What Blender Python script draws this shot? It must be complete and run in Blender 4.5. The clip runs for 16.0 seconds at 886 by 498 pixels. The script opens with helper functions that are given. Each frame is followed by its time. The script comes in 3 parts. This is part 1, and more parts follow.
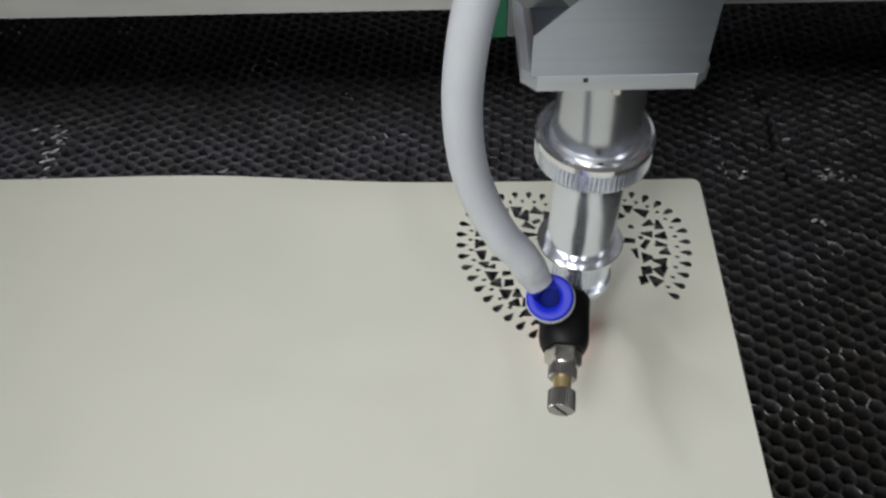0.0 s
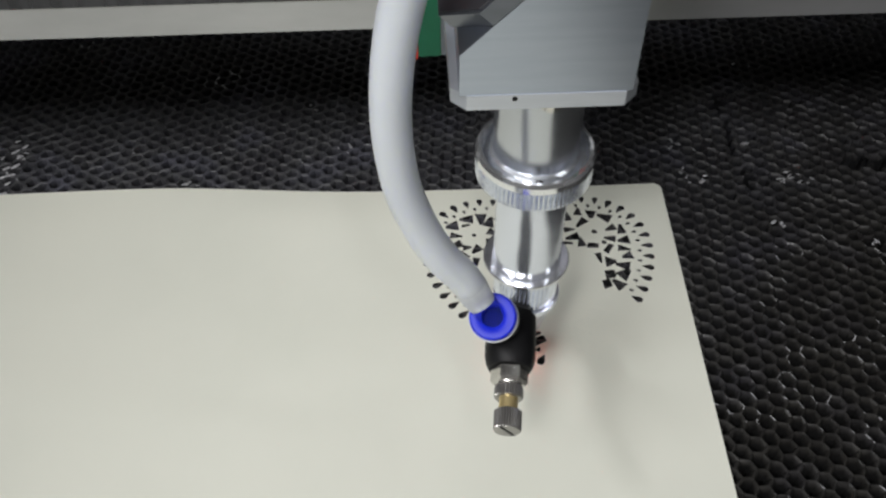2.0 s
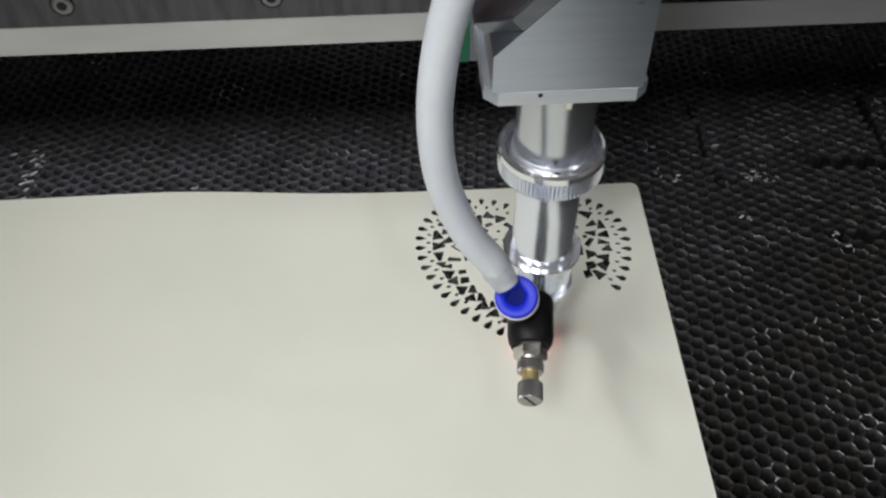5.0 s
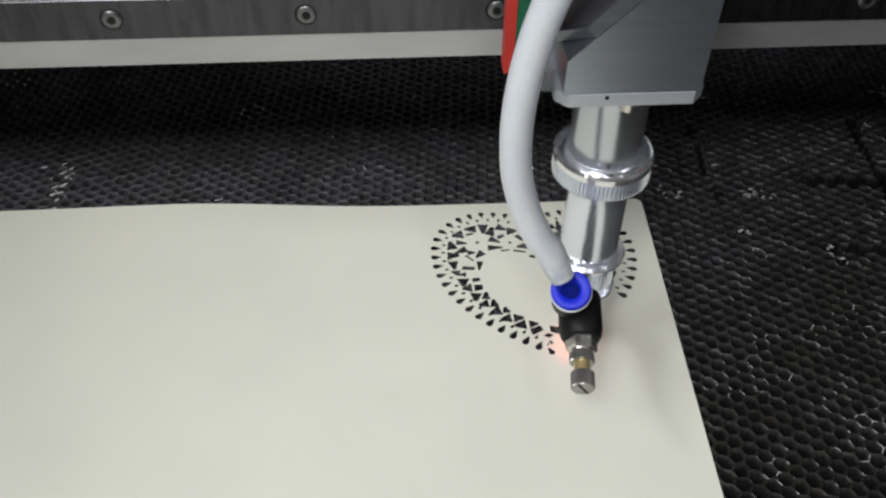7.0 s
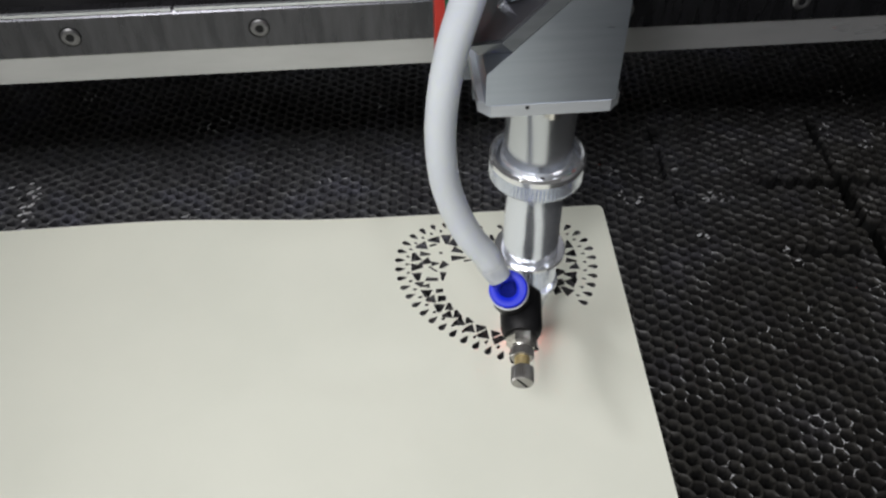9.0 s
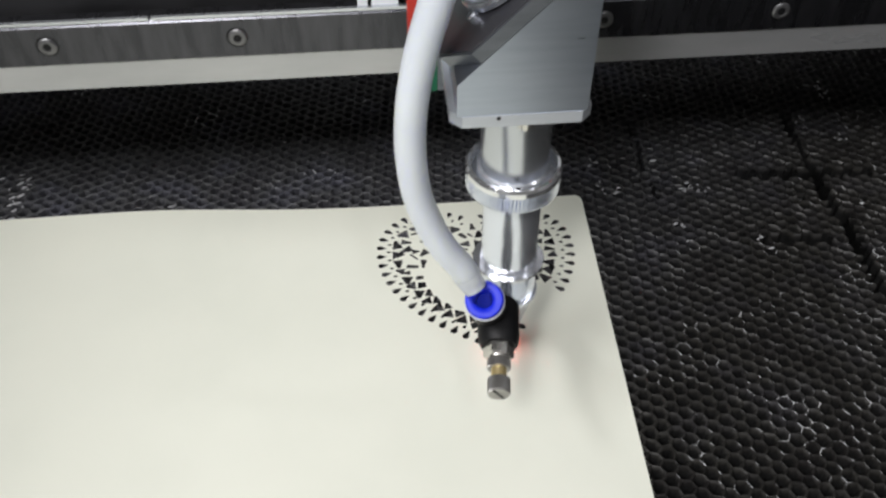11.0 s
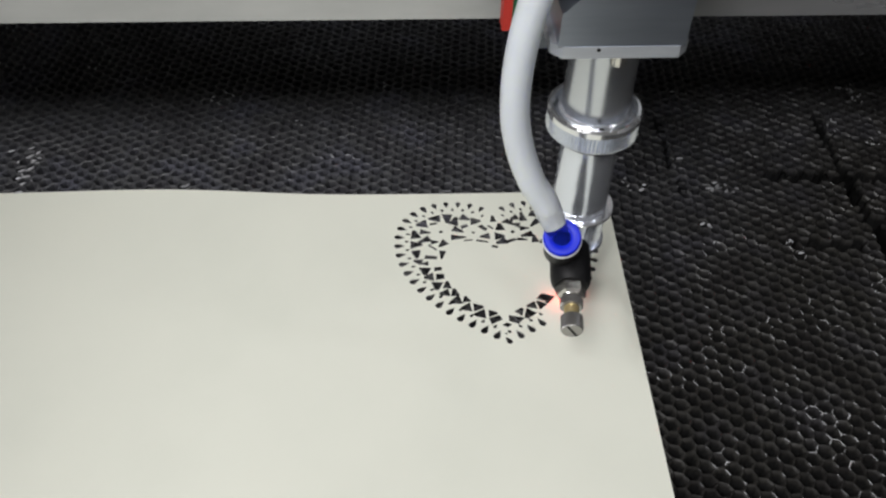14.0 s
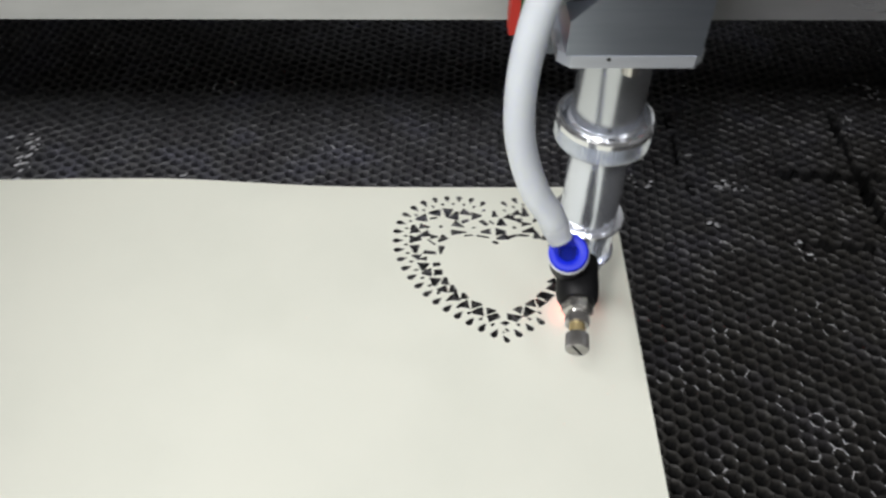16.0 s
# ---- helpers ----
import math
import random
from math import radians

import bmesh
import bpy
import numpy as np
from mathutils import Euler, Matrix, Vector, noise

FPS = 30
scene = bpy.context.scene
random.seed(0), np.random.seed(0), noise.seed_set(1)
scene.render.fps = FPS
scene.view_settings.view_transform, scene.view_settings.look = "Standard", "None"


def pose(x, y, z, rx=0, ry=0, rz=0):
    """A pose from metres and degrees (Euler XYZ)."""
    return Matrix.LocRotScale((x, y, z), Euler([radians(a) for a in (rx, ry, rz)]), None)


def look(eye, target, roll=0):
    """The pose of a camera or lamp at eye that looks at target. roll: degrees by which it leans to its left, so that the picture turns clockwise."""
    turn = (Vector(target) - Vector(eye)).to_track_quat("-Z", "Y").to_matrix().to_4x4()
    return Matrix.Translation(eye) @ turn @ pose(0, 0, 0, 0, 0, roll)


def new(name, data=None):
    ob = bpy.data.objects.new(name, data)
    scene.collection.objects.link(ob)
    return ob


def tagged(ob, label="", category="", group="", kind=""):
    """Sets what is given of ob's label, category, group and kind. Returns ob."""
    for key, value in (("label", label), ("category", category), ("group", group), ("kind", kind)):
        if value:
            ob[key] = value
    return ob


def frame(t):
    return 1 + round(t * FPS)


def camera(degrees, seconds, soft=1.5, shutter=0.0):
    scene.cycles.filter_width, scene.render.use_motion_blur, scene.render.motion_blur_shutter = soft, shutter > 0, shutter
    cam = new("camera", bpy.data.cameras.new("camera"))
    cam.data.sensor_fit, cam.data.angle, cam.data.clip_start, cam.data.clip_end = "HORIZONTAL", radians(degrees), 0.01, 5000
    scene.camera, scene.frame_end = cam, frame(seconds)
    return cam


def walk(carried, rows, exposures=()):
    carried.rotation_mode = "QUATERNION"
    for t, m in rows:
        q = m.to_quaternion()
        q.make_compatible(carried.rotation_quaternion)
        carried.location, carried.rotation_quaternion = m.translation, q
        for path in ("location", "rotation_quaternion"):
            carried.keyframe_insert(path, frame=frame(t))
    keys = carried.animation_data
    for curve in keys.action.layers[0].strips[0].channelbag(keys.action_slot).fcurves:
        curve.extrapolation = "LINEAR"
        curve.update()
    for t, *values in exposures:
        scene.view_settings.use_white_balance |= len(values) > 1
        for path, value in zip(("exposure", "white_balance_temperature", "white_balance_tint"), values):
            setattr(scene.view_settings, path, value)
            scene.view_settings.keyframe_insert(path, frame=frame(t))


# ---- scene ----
from mathutils.geometry import convex_hull_2d, delaunay_2d_cdt

cam = camera(55.0, 16.0, soft=2.35, shutter=0.9)
# seconds, eye (metres), yaw to the left, pitch up, lean
PATH = [
    (0, -0.04420, -0.20509, 0.23333, 0.74, -50.03, -1.60),
    (0.5, -0.04091, -0.20821, 0.23147, -0.48, -49.81, -0.85),
    (1, -0.03894, -0.20741, 0.23070, -0.73, -49.36, -0.94),
    (1.5, -0.03981, -0.20551, 0.22998, -2.04, -49.40, -0.06),
    (2, -0.04075, -0.20779, 0.23234, -1.89, -49.05, -0.69),
    (2.5, -0.03977, -0.21043, 0.23557, -1.85, -49.07, -0.47),
    (3, -0.03999, -0.21226, 0.23793, -0.65, -48.78, -1.79),
    (3.5, -0.03841, -0.21709, 0.23743, -0.73, -47.97, -1.87),
    (6, -0.04376, -0.23464, 0.24578, -4.43, -47.20, 0.22),
    (6.5, -0.04213, -0.23570, 0.24245, -4.75, -46.40, 0.24),
    (7, -0.05208, -0.24881, 0.24721, -3.57, -45.13, 0.37),
    (7.5, -0.04610, -0.24818, 0.24743, -4.20, -45.63, -0.03),
    (8, -0.04130, -0.24670, 0.25144, -4.37, -45.96, -0.90),
    (10.5, -0.03977, -0.25317, 0.25868, -4.49, -45.43, 0.31),
    (11, -0.03419, -0.25823, 0.25737, -4.62, -45.42, -0.35),
    (11.5, -0.03307, -0.25711, 0.25669, -5.47, -45.66, -0.02),
    (12, -0.03362, -0.26036, 0.25520, -5.56, -45.71, 0.41),
    (12.5, -0.03112, -0.25578, 0.25660, -5.21, -46.16, -0.39),
    (13, -0.04048, -0.26077, 0.25856, -4.30, -46.07, 0.33),
    (13.5, -0.04127, -0.25779, 0.25410, -4.26, -45.73, 1.32),
    (14, -0.04080, -0.25141, 0.24869, -4.44, -45.77, 1.77),
    (14.5, -0.04150, -0.25201, 0.24844, -4.11, -46.18, 1.96),
    (15, -0.03919, -0.25540, 0.24916, -3.97, -45.99, 1.75),
    (15.5, -0.02894, -0.24877, 0.24881, -4.12, -46.51, 0.82),
    (16, -0.03331, -0.24543, 0.24597, -2.81, -46.56, 1.61),
]


def aim(x, y, z, yaw, pitch, lean):
    a, b = radians(yaw), radians(pitch)
    ahead = Vector((-math.sin(a) * math.cos(b), math.cos(a) * math.cos(b), math.sin(b)))
    return look((x, y, z), Vector((x, y, z)) + ahead, lean)


walk(cam, [(t, aim(x, y, z, yaw, pitch, lean)) for t, x, y, z, yaw, pitch, lean in PATH], [(0.0, -0.38), (0.5, -0.15), (1.5, -0.15), (3.5, -0.13), (7.0, -0.08), (8.2, -0.07), (10.5, 0.02), (11.0, 0.2), (12.0, 0.34), (12.6, 0.3), (13.0, 0.26), (14.5, -0.08), (15.5, 0.0), (16.0, 0.17)])

# ---- light: unseen overhead lamps and one added low in front ----
MM = 0.001
world = bpy.data.worlds.new("workshop_air")
world.use_nodes = True
world.node_tree.nodes["Background"].inputs[0].default_value = (0.6, 0.75, 1.0, 1)
world.node_tree.nodes["Background"].inputs[1].default_value = 0.14
scene.world = world


def area_lamp(name, x, y, z, w, h, watts, colour, target):
    data = bpy.data.lights.new(name, "AREA")
    data.shape, data.size, data.size_y, data.energy, data.color = "RECTANGLE", w, h, watts, colour
    ob = new(name, data)
    ob.matrix_world = look((x, y, z), target)
    return ob


for x, y, z, w, h, watts, colour in (
    (-0.95, -0.85, 1.35, 0.25, 0.7, 5, (1.0, 0.98, 0.95)),
    (-1.25, -0.55, 1.6, 0.9, 0.08, 12.5, (0.98, 0.98, 1.0)),
    (-0.55, -1.25, 1.7, 0.12, 0.5, 6.5, (0.98, 0.98, 1.0)),
    (0.22, -1.3, 1.7, 0.12, 0.5, 3.2, (0.98, 0.98, 1.0)),
    (1.15, -0.35, 1.6, 0.12, 0.4, 1.2, (0.98, 0.98, 1.0)),
    # not on the ceiling: added low in front to brighten the card's near part
    (-0.32, -0.68, 0.95, 0.25, 0.25, 4.8, (1.0, 0.98, 0.97)),
):
    area_lamp("overhead_lamp", x, y, z, w, h, watts, colour, (x * 0.5, y * 0.5, 0))


# ---- materials ----
def material(name):
    m = bpy.data.materials.new(name)
    m.use_nodes = True
    return m, m.node_tree.nodes, m.node_tree.links, m.node_tree.nodes["Principled BSDF"]


def noise_node(nodes, links, scale, detail=4.0, coord="Object", stretch=(1, 1, 1)):
    tc, mp, nz = nodes.new("ShaderNodeTexCoord"), nodes.new("ShaderNodeMapping"), nodes.new("ShaderNodeTexNoise")
    mp.inputs["Scale"].default_value = stretch
    nz.inputs["Scale"].default_value, nz.inputs["Detail"].default_value = scale, detail
    links.new(tc.outputs[coord], mp.inputs["Vector"])
    links.new(mp.outputs["Vector"], nz.inputs["Vector"])
    return nz


def ramp(nodes, links, source, stops):
    r = nodes.new("ShaderNodeValToRGB")
    els = r.color_ramp.elements
    while len(els) < len(stops):
        els.new(0.5)
    for e, (p, c) in zip(els, stops):
        e.position, e.color = p, (*c, 1) if len(c) == 3 else c
    links.new(source, r.inputs["Fac"])
    return r


def bump(nodes, links, source, bsdf, strength, distance):
    b = nodes.new("ShaderNodeBump")
    b.inputs["Strength"].default_value, b.inputs["Distance"].default_value = strength, distance
    links.new(source, b.inputs["Height"])
    links.new(b.outputs["Normal"], bsdf.inputs["Normal"])
    return b


def mixed(name, low, high, rough=(0.4, 0.5), metal=0.0, scale=60.0, stretch=(1, 1, 1), bumps=0.1, depth=0.0003, fine=None):
    """A surface that varies between two colours and two roughnesses, with a fine grain."""
    m, nodes, links, b = material(name)
    nz = noise_node(nodes, links, scale, 5, stretch=stretch)
    c = ramp(nodes, links, nz.outputs["Fac"], [(0.3, low), (0.7, high)])
    links.new(c.outputs["Color"], b.inputs["Base Color"])
    r = ramp(nodes, links, nz.outputs["Fac"], [(0.25, (rough[0],) * 3), (0.75, (rough[1],) * 3)])
    links.new(r.outputs["Color"], b.inputs["Roughness"])
    b.inputs["Metallic"].default_value = metal
    fn = noise_node(nodes, links, fine or scale * 6, 3, stretch=stretch)
    bump(nodes, links, fn.outputs["Fac"], b, bumps, depth)
    return m


ALUMINIUM = mixed("brushed_aluminium", (0.43, 0.475, 0.56), (0.48, 0.525, 0.61), (0.27, 0.33), 0.95, 60, (1, 1, 10), 0.006, 0.00001)
PLATE = mixed("milled_aluminium", (0.56, 0.59, 0.64), (0.64, 0.67, 0.72), (0.34, 0.44), 0.6, 80, (1, 1, 6), 0.05, 0.00004)
SLABM = mixed("sawn_aluminium", (0.17, 0.185, 0.21), (0.23, 0.245, 0.275), (0.36, 0.46), 0.8, 90, (1, 1, 4), 0.08, 0.00005)
DARKPLATE = mixed("anodised_grey", (0.10, 0.10, 0.115), (0.14, 0.14, 0.155), (0.35, 0.45), 0.7, 80, bumps=0.08, depth=0.0001)
CHROME = mixed("polished_steel", (0.78, 0.82, 0.89), (0.85, 0.88, 0.95), (0.18, 0.28), 0.85, 70, (1, 1, 6), 0.03, 0.00005)
SATIN = mixed("turned_steel", (0.61, 0.635, 0.68), (0.70, 0.725, 0.77), (0.22, 0.30), 0.86, 30, (1, 1, 0.4), 0.01, 0.00002)
POLISH = mixed("mirror_polish", (0.88, 0.89, 0.92), (0.92, 0.93, 0.95), (0.09, 0.16), 0.88, 70, bumps=0.02, depth=0.00003)
LATHE = mixed("lathe_turned_steel", (0.82, 0.86, 0.96), (0.89, 0.92, 1.0), (0.20, 0.28), 0.86, 25, (1, 1, 0.5), 0.01, 0.00002)
NICKEL = mixed("nickel_plate", (0.22, 0.215, 0.21), (0.32, 0.31, 0.30), (0.34, 0.5), 1.0, 200, bumps=0.1, depth=0.0001)
KNURLED = mixed("knurled_nickel", (0.32, 0.31, 0.30), (0.42, 0.41, 0.39), (0.3, 0.42), 0.85, 200, bumps=0.08, depth=0.0001)
BRASS = mixed("brass", (0.66, 0.52, 0.25), (0.74, 0.60, 0.32), (0.3, 0.45), 0.7, 200, bumps=0.05, depth=0.0001)
BLACK = mixed("black_plastic", (0.006, 0.006, 0.007), (0.010, 0.010, 0.011), (0.45, 0.6), 0.0, 150, bumps=0.05, depth=0.0001)
BLACK.node_tree.nodes["Principled BSDF"].inputs["Specular IOR Level"].default_value = 0.25
BLUE = mixed("blue_plastic", (0.0, 0.014, 0.60), (0.002, 0.02, 0.72), (0.42, 0.52), 0.0, 120, bumps=0.03, depth=0.0001)
DEEPBLUE = mixed("bore_shade_blue", (0.0, 0.006, 0.20), (0.0, 0.009, 0.26), (0.4, 0.5), 0.0, 120, bumps=0.03, depth=0.0001)
DEEPBLUE.node_tree.nodes["Principled BSDF"].inputs["Specular IOR Level"].default_value = 0.1
WHITEP = mixed("white_plastic", (0.7, 0.72, 0.75), (0.78, 0.8, 0.82), (0.35, 0.45), 0.0, 100, bumps=0.03, depth=0.0001)
GREEN = mixed("green_plastic", (0.0, 0.10, 0.045), (0.0, 0.13, 0.06), (0.35, 0.5), 0.0, 100, bumps=0.05, depth=0.0001)
RED = mixed("red_rubber", (0.5, 0.03, 0.02), (0.6, 0.045, 0.03), (0.45, 0.55), 0.0, 100, bumps=0.05, depth=0.0001)
SCREW = mixed("zinc_plate", (0.13, 0.13, 0.135), (0.21, 0.21, 0.215), (0.3, 0.45), 0.75, 200, bumps=0.1, depth=0.0001)
BRIGHTNUT = mixed("bright_nickel", (0.62, 0.60, 0.57), (0.74, 0.72, 0.68), (0.16, 0.28), 0.9, 120, bumps=0.04, depth=0.00005)
RAIL = mixed("oiled_rail_steel", (0.055, 0.056, 0.063), (0.10, 0.10, 0.112), (0.22, 0.34), 0.95, 40, (6, 1, 1), 0.1, 0.0001)
BEAM = mixed("pale_anodised_aluminium", (0.41, 0.415, 0.425), (0.49, 0.495, 0.505), (0.26, 0.36), 0.65, 30, (1, 1, 3), 0.06, 0.0002)
DARK = mixed("black_enamel", (0.010, 0.010, 0.011), (0.018, 0.018, 0.02), (0.4, 0.6), 0.0, 40, bumps=0.1, depth=0.0003)


def maths(nodes, links, how, a, b):
    m = nodes.new("ShaderNodeMath")
    m.operation = how
    for slot, v in zip(m.inputs, (a, b)):
        if isinstance(v, (int, float)):
            slot.default_value = v
        else:
            links.new(v, slot)
    return m.outputs[0]


def blend(nodes, links, how, fac, a, b):
    m = nodes.new("ShaderNodeMix")
    m.data_type, m.blend_type = "RGBA", how
    for slot, v in ((m.inputs[0], fac), (m.inputs[6], a), (m.inputs[7], b)):
        if isinstance(v, (int, float)):
            slot.default_value = v
        elif isinstance(v, tuple):
            slot.default_value = (*v, 1)
        else:
            links.new(v, slot)
    return m.outputs[2]


def soot(name, glinting):
    """Aluminium under baked soot and resin; optionally ridges rubbed bare here and there, with painted glints."""
    m, nodes, links, b = material(name)
    fine = noise_node(nodes, links, 260, 5).outputs["Fac"]
    tone = ramp(nodes, links, fine, [(0.3, (0.024, 0.024, 0.026)), (0.7, (0.052, 0.051, 0.053))]).outputs[0]
    stain = ramp(nodes, links, noise_node(nodes, links, 38, 4).outputs["Fac"], [(0.32, (0.55, 0.52, 0.50)), (0.5, (0.90, 0.90, 0.80)), (0.68, (1.08, 1.08, 1.14))]).outputs[0]
    tone = blend(nodes, links, "MULTIPLY", 1.0, tone, stain)
    # the tone runs from lighter and bluish at the far left to darker front right
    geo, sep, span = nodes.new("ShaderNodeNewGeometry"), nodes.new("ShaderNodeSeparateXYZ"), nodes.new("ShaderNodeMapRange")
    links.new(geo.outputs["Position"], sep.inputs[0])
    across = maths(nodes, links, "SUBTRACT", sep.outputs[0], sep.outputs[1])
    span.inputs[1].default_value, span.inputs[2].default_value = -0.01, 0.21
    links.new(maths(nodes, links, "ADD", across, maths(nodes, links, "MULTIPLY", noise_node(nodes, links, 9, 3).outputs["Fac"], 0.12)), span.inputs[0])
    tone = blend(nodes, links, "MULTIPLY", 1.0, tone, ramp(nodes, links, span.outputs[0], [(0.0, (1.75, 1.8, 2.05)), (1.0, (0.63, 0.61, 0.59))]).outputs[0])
    # shade painted into the cells: darker with depth, most at the front right
    pit_shade = nodes.new("ShaderNodeMapRange")
    pit_shade.inputs[1].default_value, pit_shade.inputs[2].default_value = -0.0032, -0.0013
    links.new(sep.outputs[2], pit_shade.inputs[0])
    pit_tone = ramp(nodes, links, span.outputs[0], [(0.0, (0.042, 0.043, 0.050)), (0.9, (0.010, 0.010, 0.010))]).outputs[0]
    tone = blend(nodes, links, "MIX", pit_shade.outputs[0], pit_tone, tone)
    rough = ramp(nodes, links, fine, [(0.25, (0.34,) * 3), (0.75, (0.55,) * 3)]).outputs[0]
    if glinting:
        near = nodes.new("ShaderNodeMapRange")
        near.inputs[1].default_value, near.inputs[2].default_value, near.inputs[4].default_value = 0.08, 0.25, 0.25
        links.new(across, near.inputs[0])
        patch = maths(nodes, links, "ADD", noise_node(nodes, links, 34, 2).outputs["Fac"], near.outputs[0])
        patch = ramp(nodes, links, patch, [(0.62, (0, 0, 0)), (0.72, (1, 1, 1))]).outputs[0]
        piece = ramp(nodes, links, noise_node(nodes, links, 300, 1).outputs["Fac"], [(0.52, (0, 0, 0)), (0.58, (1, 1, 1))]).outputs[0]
        bare_glint = maths(nodes, links, "MULTIPLY", patch, piece)
        # near-white colour stands in for the glint of rubbed metal
        tone = blend(nodes, links, "MIX", bare_glint, tone, (0.88, 0.89, 0.92))
        links.new(maths(nodes, links, "MULTIPLY", bare_glint, 0.4), b.inputs["Metallic"])
        rough = blend(nodes, links, "MIX", bare_glint, rough, (0.30, 0.30, 0.30))
    links.new(tone, b.inputs["Base Color"])
    links.new(rough, b.inputs["Roughness"])
    bump(nodes, links, noise_node(nodes, links, 900, 4).outputs["Fac"], b, 0.35, 0.0005)
    return m


SOOT, RUBBED_GLINT = soot("sooty_aluminium", False), soot("rubbed_ridge_glints", True)
BARE = mixed("pale_ash_and_metal", (0.42, 0.42, 0.44), (0.68, 0.69, 0.72), (0.35, 0.6), 0.3, 300, bumps=0.1, depth=0.0001)
WALLP = mixed("workshop_wall", (0.5, 0.5, 0.48), (0.58, 0.58, 0.56), (0.7, 0.8), 0.0, 3, bumps=0.05, depth=0.001)

PAPER, _n, _l, _b = material("cream_card")
_nz = noise_node(_n, _l, 14, 4)
_c = ramp(_n, _l, _nz.outputs["Fac"], [(0.28, (0.780, 0.795, 0.700)), (0.5, (0.815, 0.826, 0.730)), (0.72, (0.835, 0.842, 0.742))])
_l.new(_c.outputs["Color"], _b.inputs["Base Color"])
_b.inputs["Roughness"].default_value = 0.75
_b.inputs["Specular IOR Level"].default_value = 0.25
_f = noise_node(_n, _l, 900, 3)
bump(_n, _l, _f.outputs["Fac"], _b, 0.08, 0.0001)

HOSE, _n, _l, _b = material("milky_silicone")
_nz = noise_node(_n, _l, 60, 3)
_c = ramp(_n, _l, _nz.outputs["Fac"], [(0.3, (0.67, 0.71, 0.775)), (0.7, (0.72, 0.76, 0.815))])
_l.new(_c.outputs["Color"], _b.inputs["Base Color"])
_b.inputs["Roughness"].default_value = 0.32
_b.inputs["Subsurface Weight"].default_value = 0.6
_b.inputs["Subsurface Radius"].default_value = (0.004, 0.004, 0.005)
_b.inputs["Subsurface Scale"].default_value = 1.0

CLEAR, _n, _l, _b = material("clear_silicone")
_c = ramp(_n, _l, noise_node(_n, _l, 200, 3).outputs["Fac"], [(0.4, (0.92, 0.94, 0.97)), (0.7, (1.0, 1.0, 1.0))])
_l.new(_c.outputs["Color"], _b.inputs["Base Color"])
_b.inputs["Transmission Weight"].default_value = 1.0
_b.inputs["IOR"].default_value = 1.04
_b.inputs["Roughness"].default_value = 0.12

CLOUDY, _n, _l, _b = material("cloudy_silicone")
_c = ramp(_n, _l, noise_node(_n, _l, 120, 3).outputs["Fac"], [(0.4, (0.78, 0.82, 0.88)), (0.7, (0.90, 0.92, 0.96))])
_l.new(_c.outputs["Color"], _b.inputs["Base Color"])
_b.inputs["Transmission Weight"].default_value = 0.45
_b.inputs["IOR"].default_value = 1.15
_b.inputs["Roughness"].default_value = 0.35

GLOW, _n, _l, _b = material("red_pointer_glow")
_b.inputs["Base Color"].default_value = (0.8, 0.05, 0.03, 1)
_b.inputs["Emission Color"].default_value = (1.0, 0.06, 0.03, 1)
_b.inputs["Emission Strength"].default_value = 20.0


# ---- mesh helpers (millimetres in, metres out) ----
def part(name, bm, mat, parent=None, label="", smooth=False):
    me = bpy.data.meshes.new(name)
    bmesh.ops.recalc_face_normals(bm, faces=bm.faces)
    bm.to_mesh(me)
    bm.free()
    me.materials.append(mat)
    if smooth:
        me.shade_smooth()
        me.set_sharp_from_angle(angle=radians(35))
    ob = new(name, me)
    ob.parent = parent
    if label:
        tagged(ob, label)
    return ob


def bevelled(bm, width, segments=2):
    sharp = [e for e in bm.edges if len(e.link_faces) == 2 and e.calc_face_angle(0) > radians(30)]
    bmesh.ops.bevel(bm, geom=sharp, offset=width * MM, segments=segments, affect="EDGES", profile=0.5, clamp_overlap=True)
    return bm


def prism(points, axis, a, b, bm=None):
    """A polygon in the plane across an axis, drawn out from a to b along it."""
    bm = bm or bmesh.new()

    def place(p, v):
        q = {"x": (v, p[0], p[1]), "y": (p[0], v, p[1]), "z": (p[0], p[1], v)}[axis]
        return bm.verts.new([c * MM for c in q])

    low, high = [place(p, a) for p in points], [place(p, b) for p in points]
    bm.faces.new(low)
    bm.faces.new(high)
    for i in range(len(points)):
        j = (i + 1) % len(points)
        bm.faces.new((low[i], low[j], high[j], high[i]))
    return bm


def box(x0, x1, y0, y1, z0, z1, bevel=0.0, bm=None):
    bm = prism([(x0, y0), (x1, y0), (x1, y1), (x0, y1)], "z", z0, z1, bm)
    return bevelled(bm, bevel) if bevel else bm


def frame_of(way):
    return Vector(way).normalized().to_track_quat("Z", "Y").to_matrix()


def turned(profile, base=(0, 0, 0), way=(0, 0, 1), sides=48, teeth=None, bm=None):
    """A lathe shape: rows of height and radius along an axis; teeth = (rows, depth, step) gives those rows a knurl."""
    bm = bm or bmesh.new()
    m, rings = frame_of(way), []
    for k, (h, r) in enumerate(profile):
        ring = []
        for i in range(sides):
            a = 2 * math.pi * i / sides
            rr = r - (teeth[1] if teeth and k in teeth[0] and i % teeth[2] == 0 else 0)
            ring.append(bm.verts.new((Vector(base) + m @ Vector((rr * math.cos(a), rr * math.sin(a), h))) * MM))
        rings.append(ring)
    for lo, hi in zip(rings, rings[1:]):
        for i in range(sides):
            j = (i + 1) % sides
            bm.faces.new((lo[i], lo[j], hi[j], hi[i]))
    bm.faces.new(rings[0])
    bm.faces.new(rings[-1])
    return bm


def thing(name, label, category, group="", kind=""):
    return tagged(new(name), label, category, group, kind)


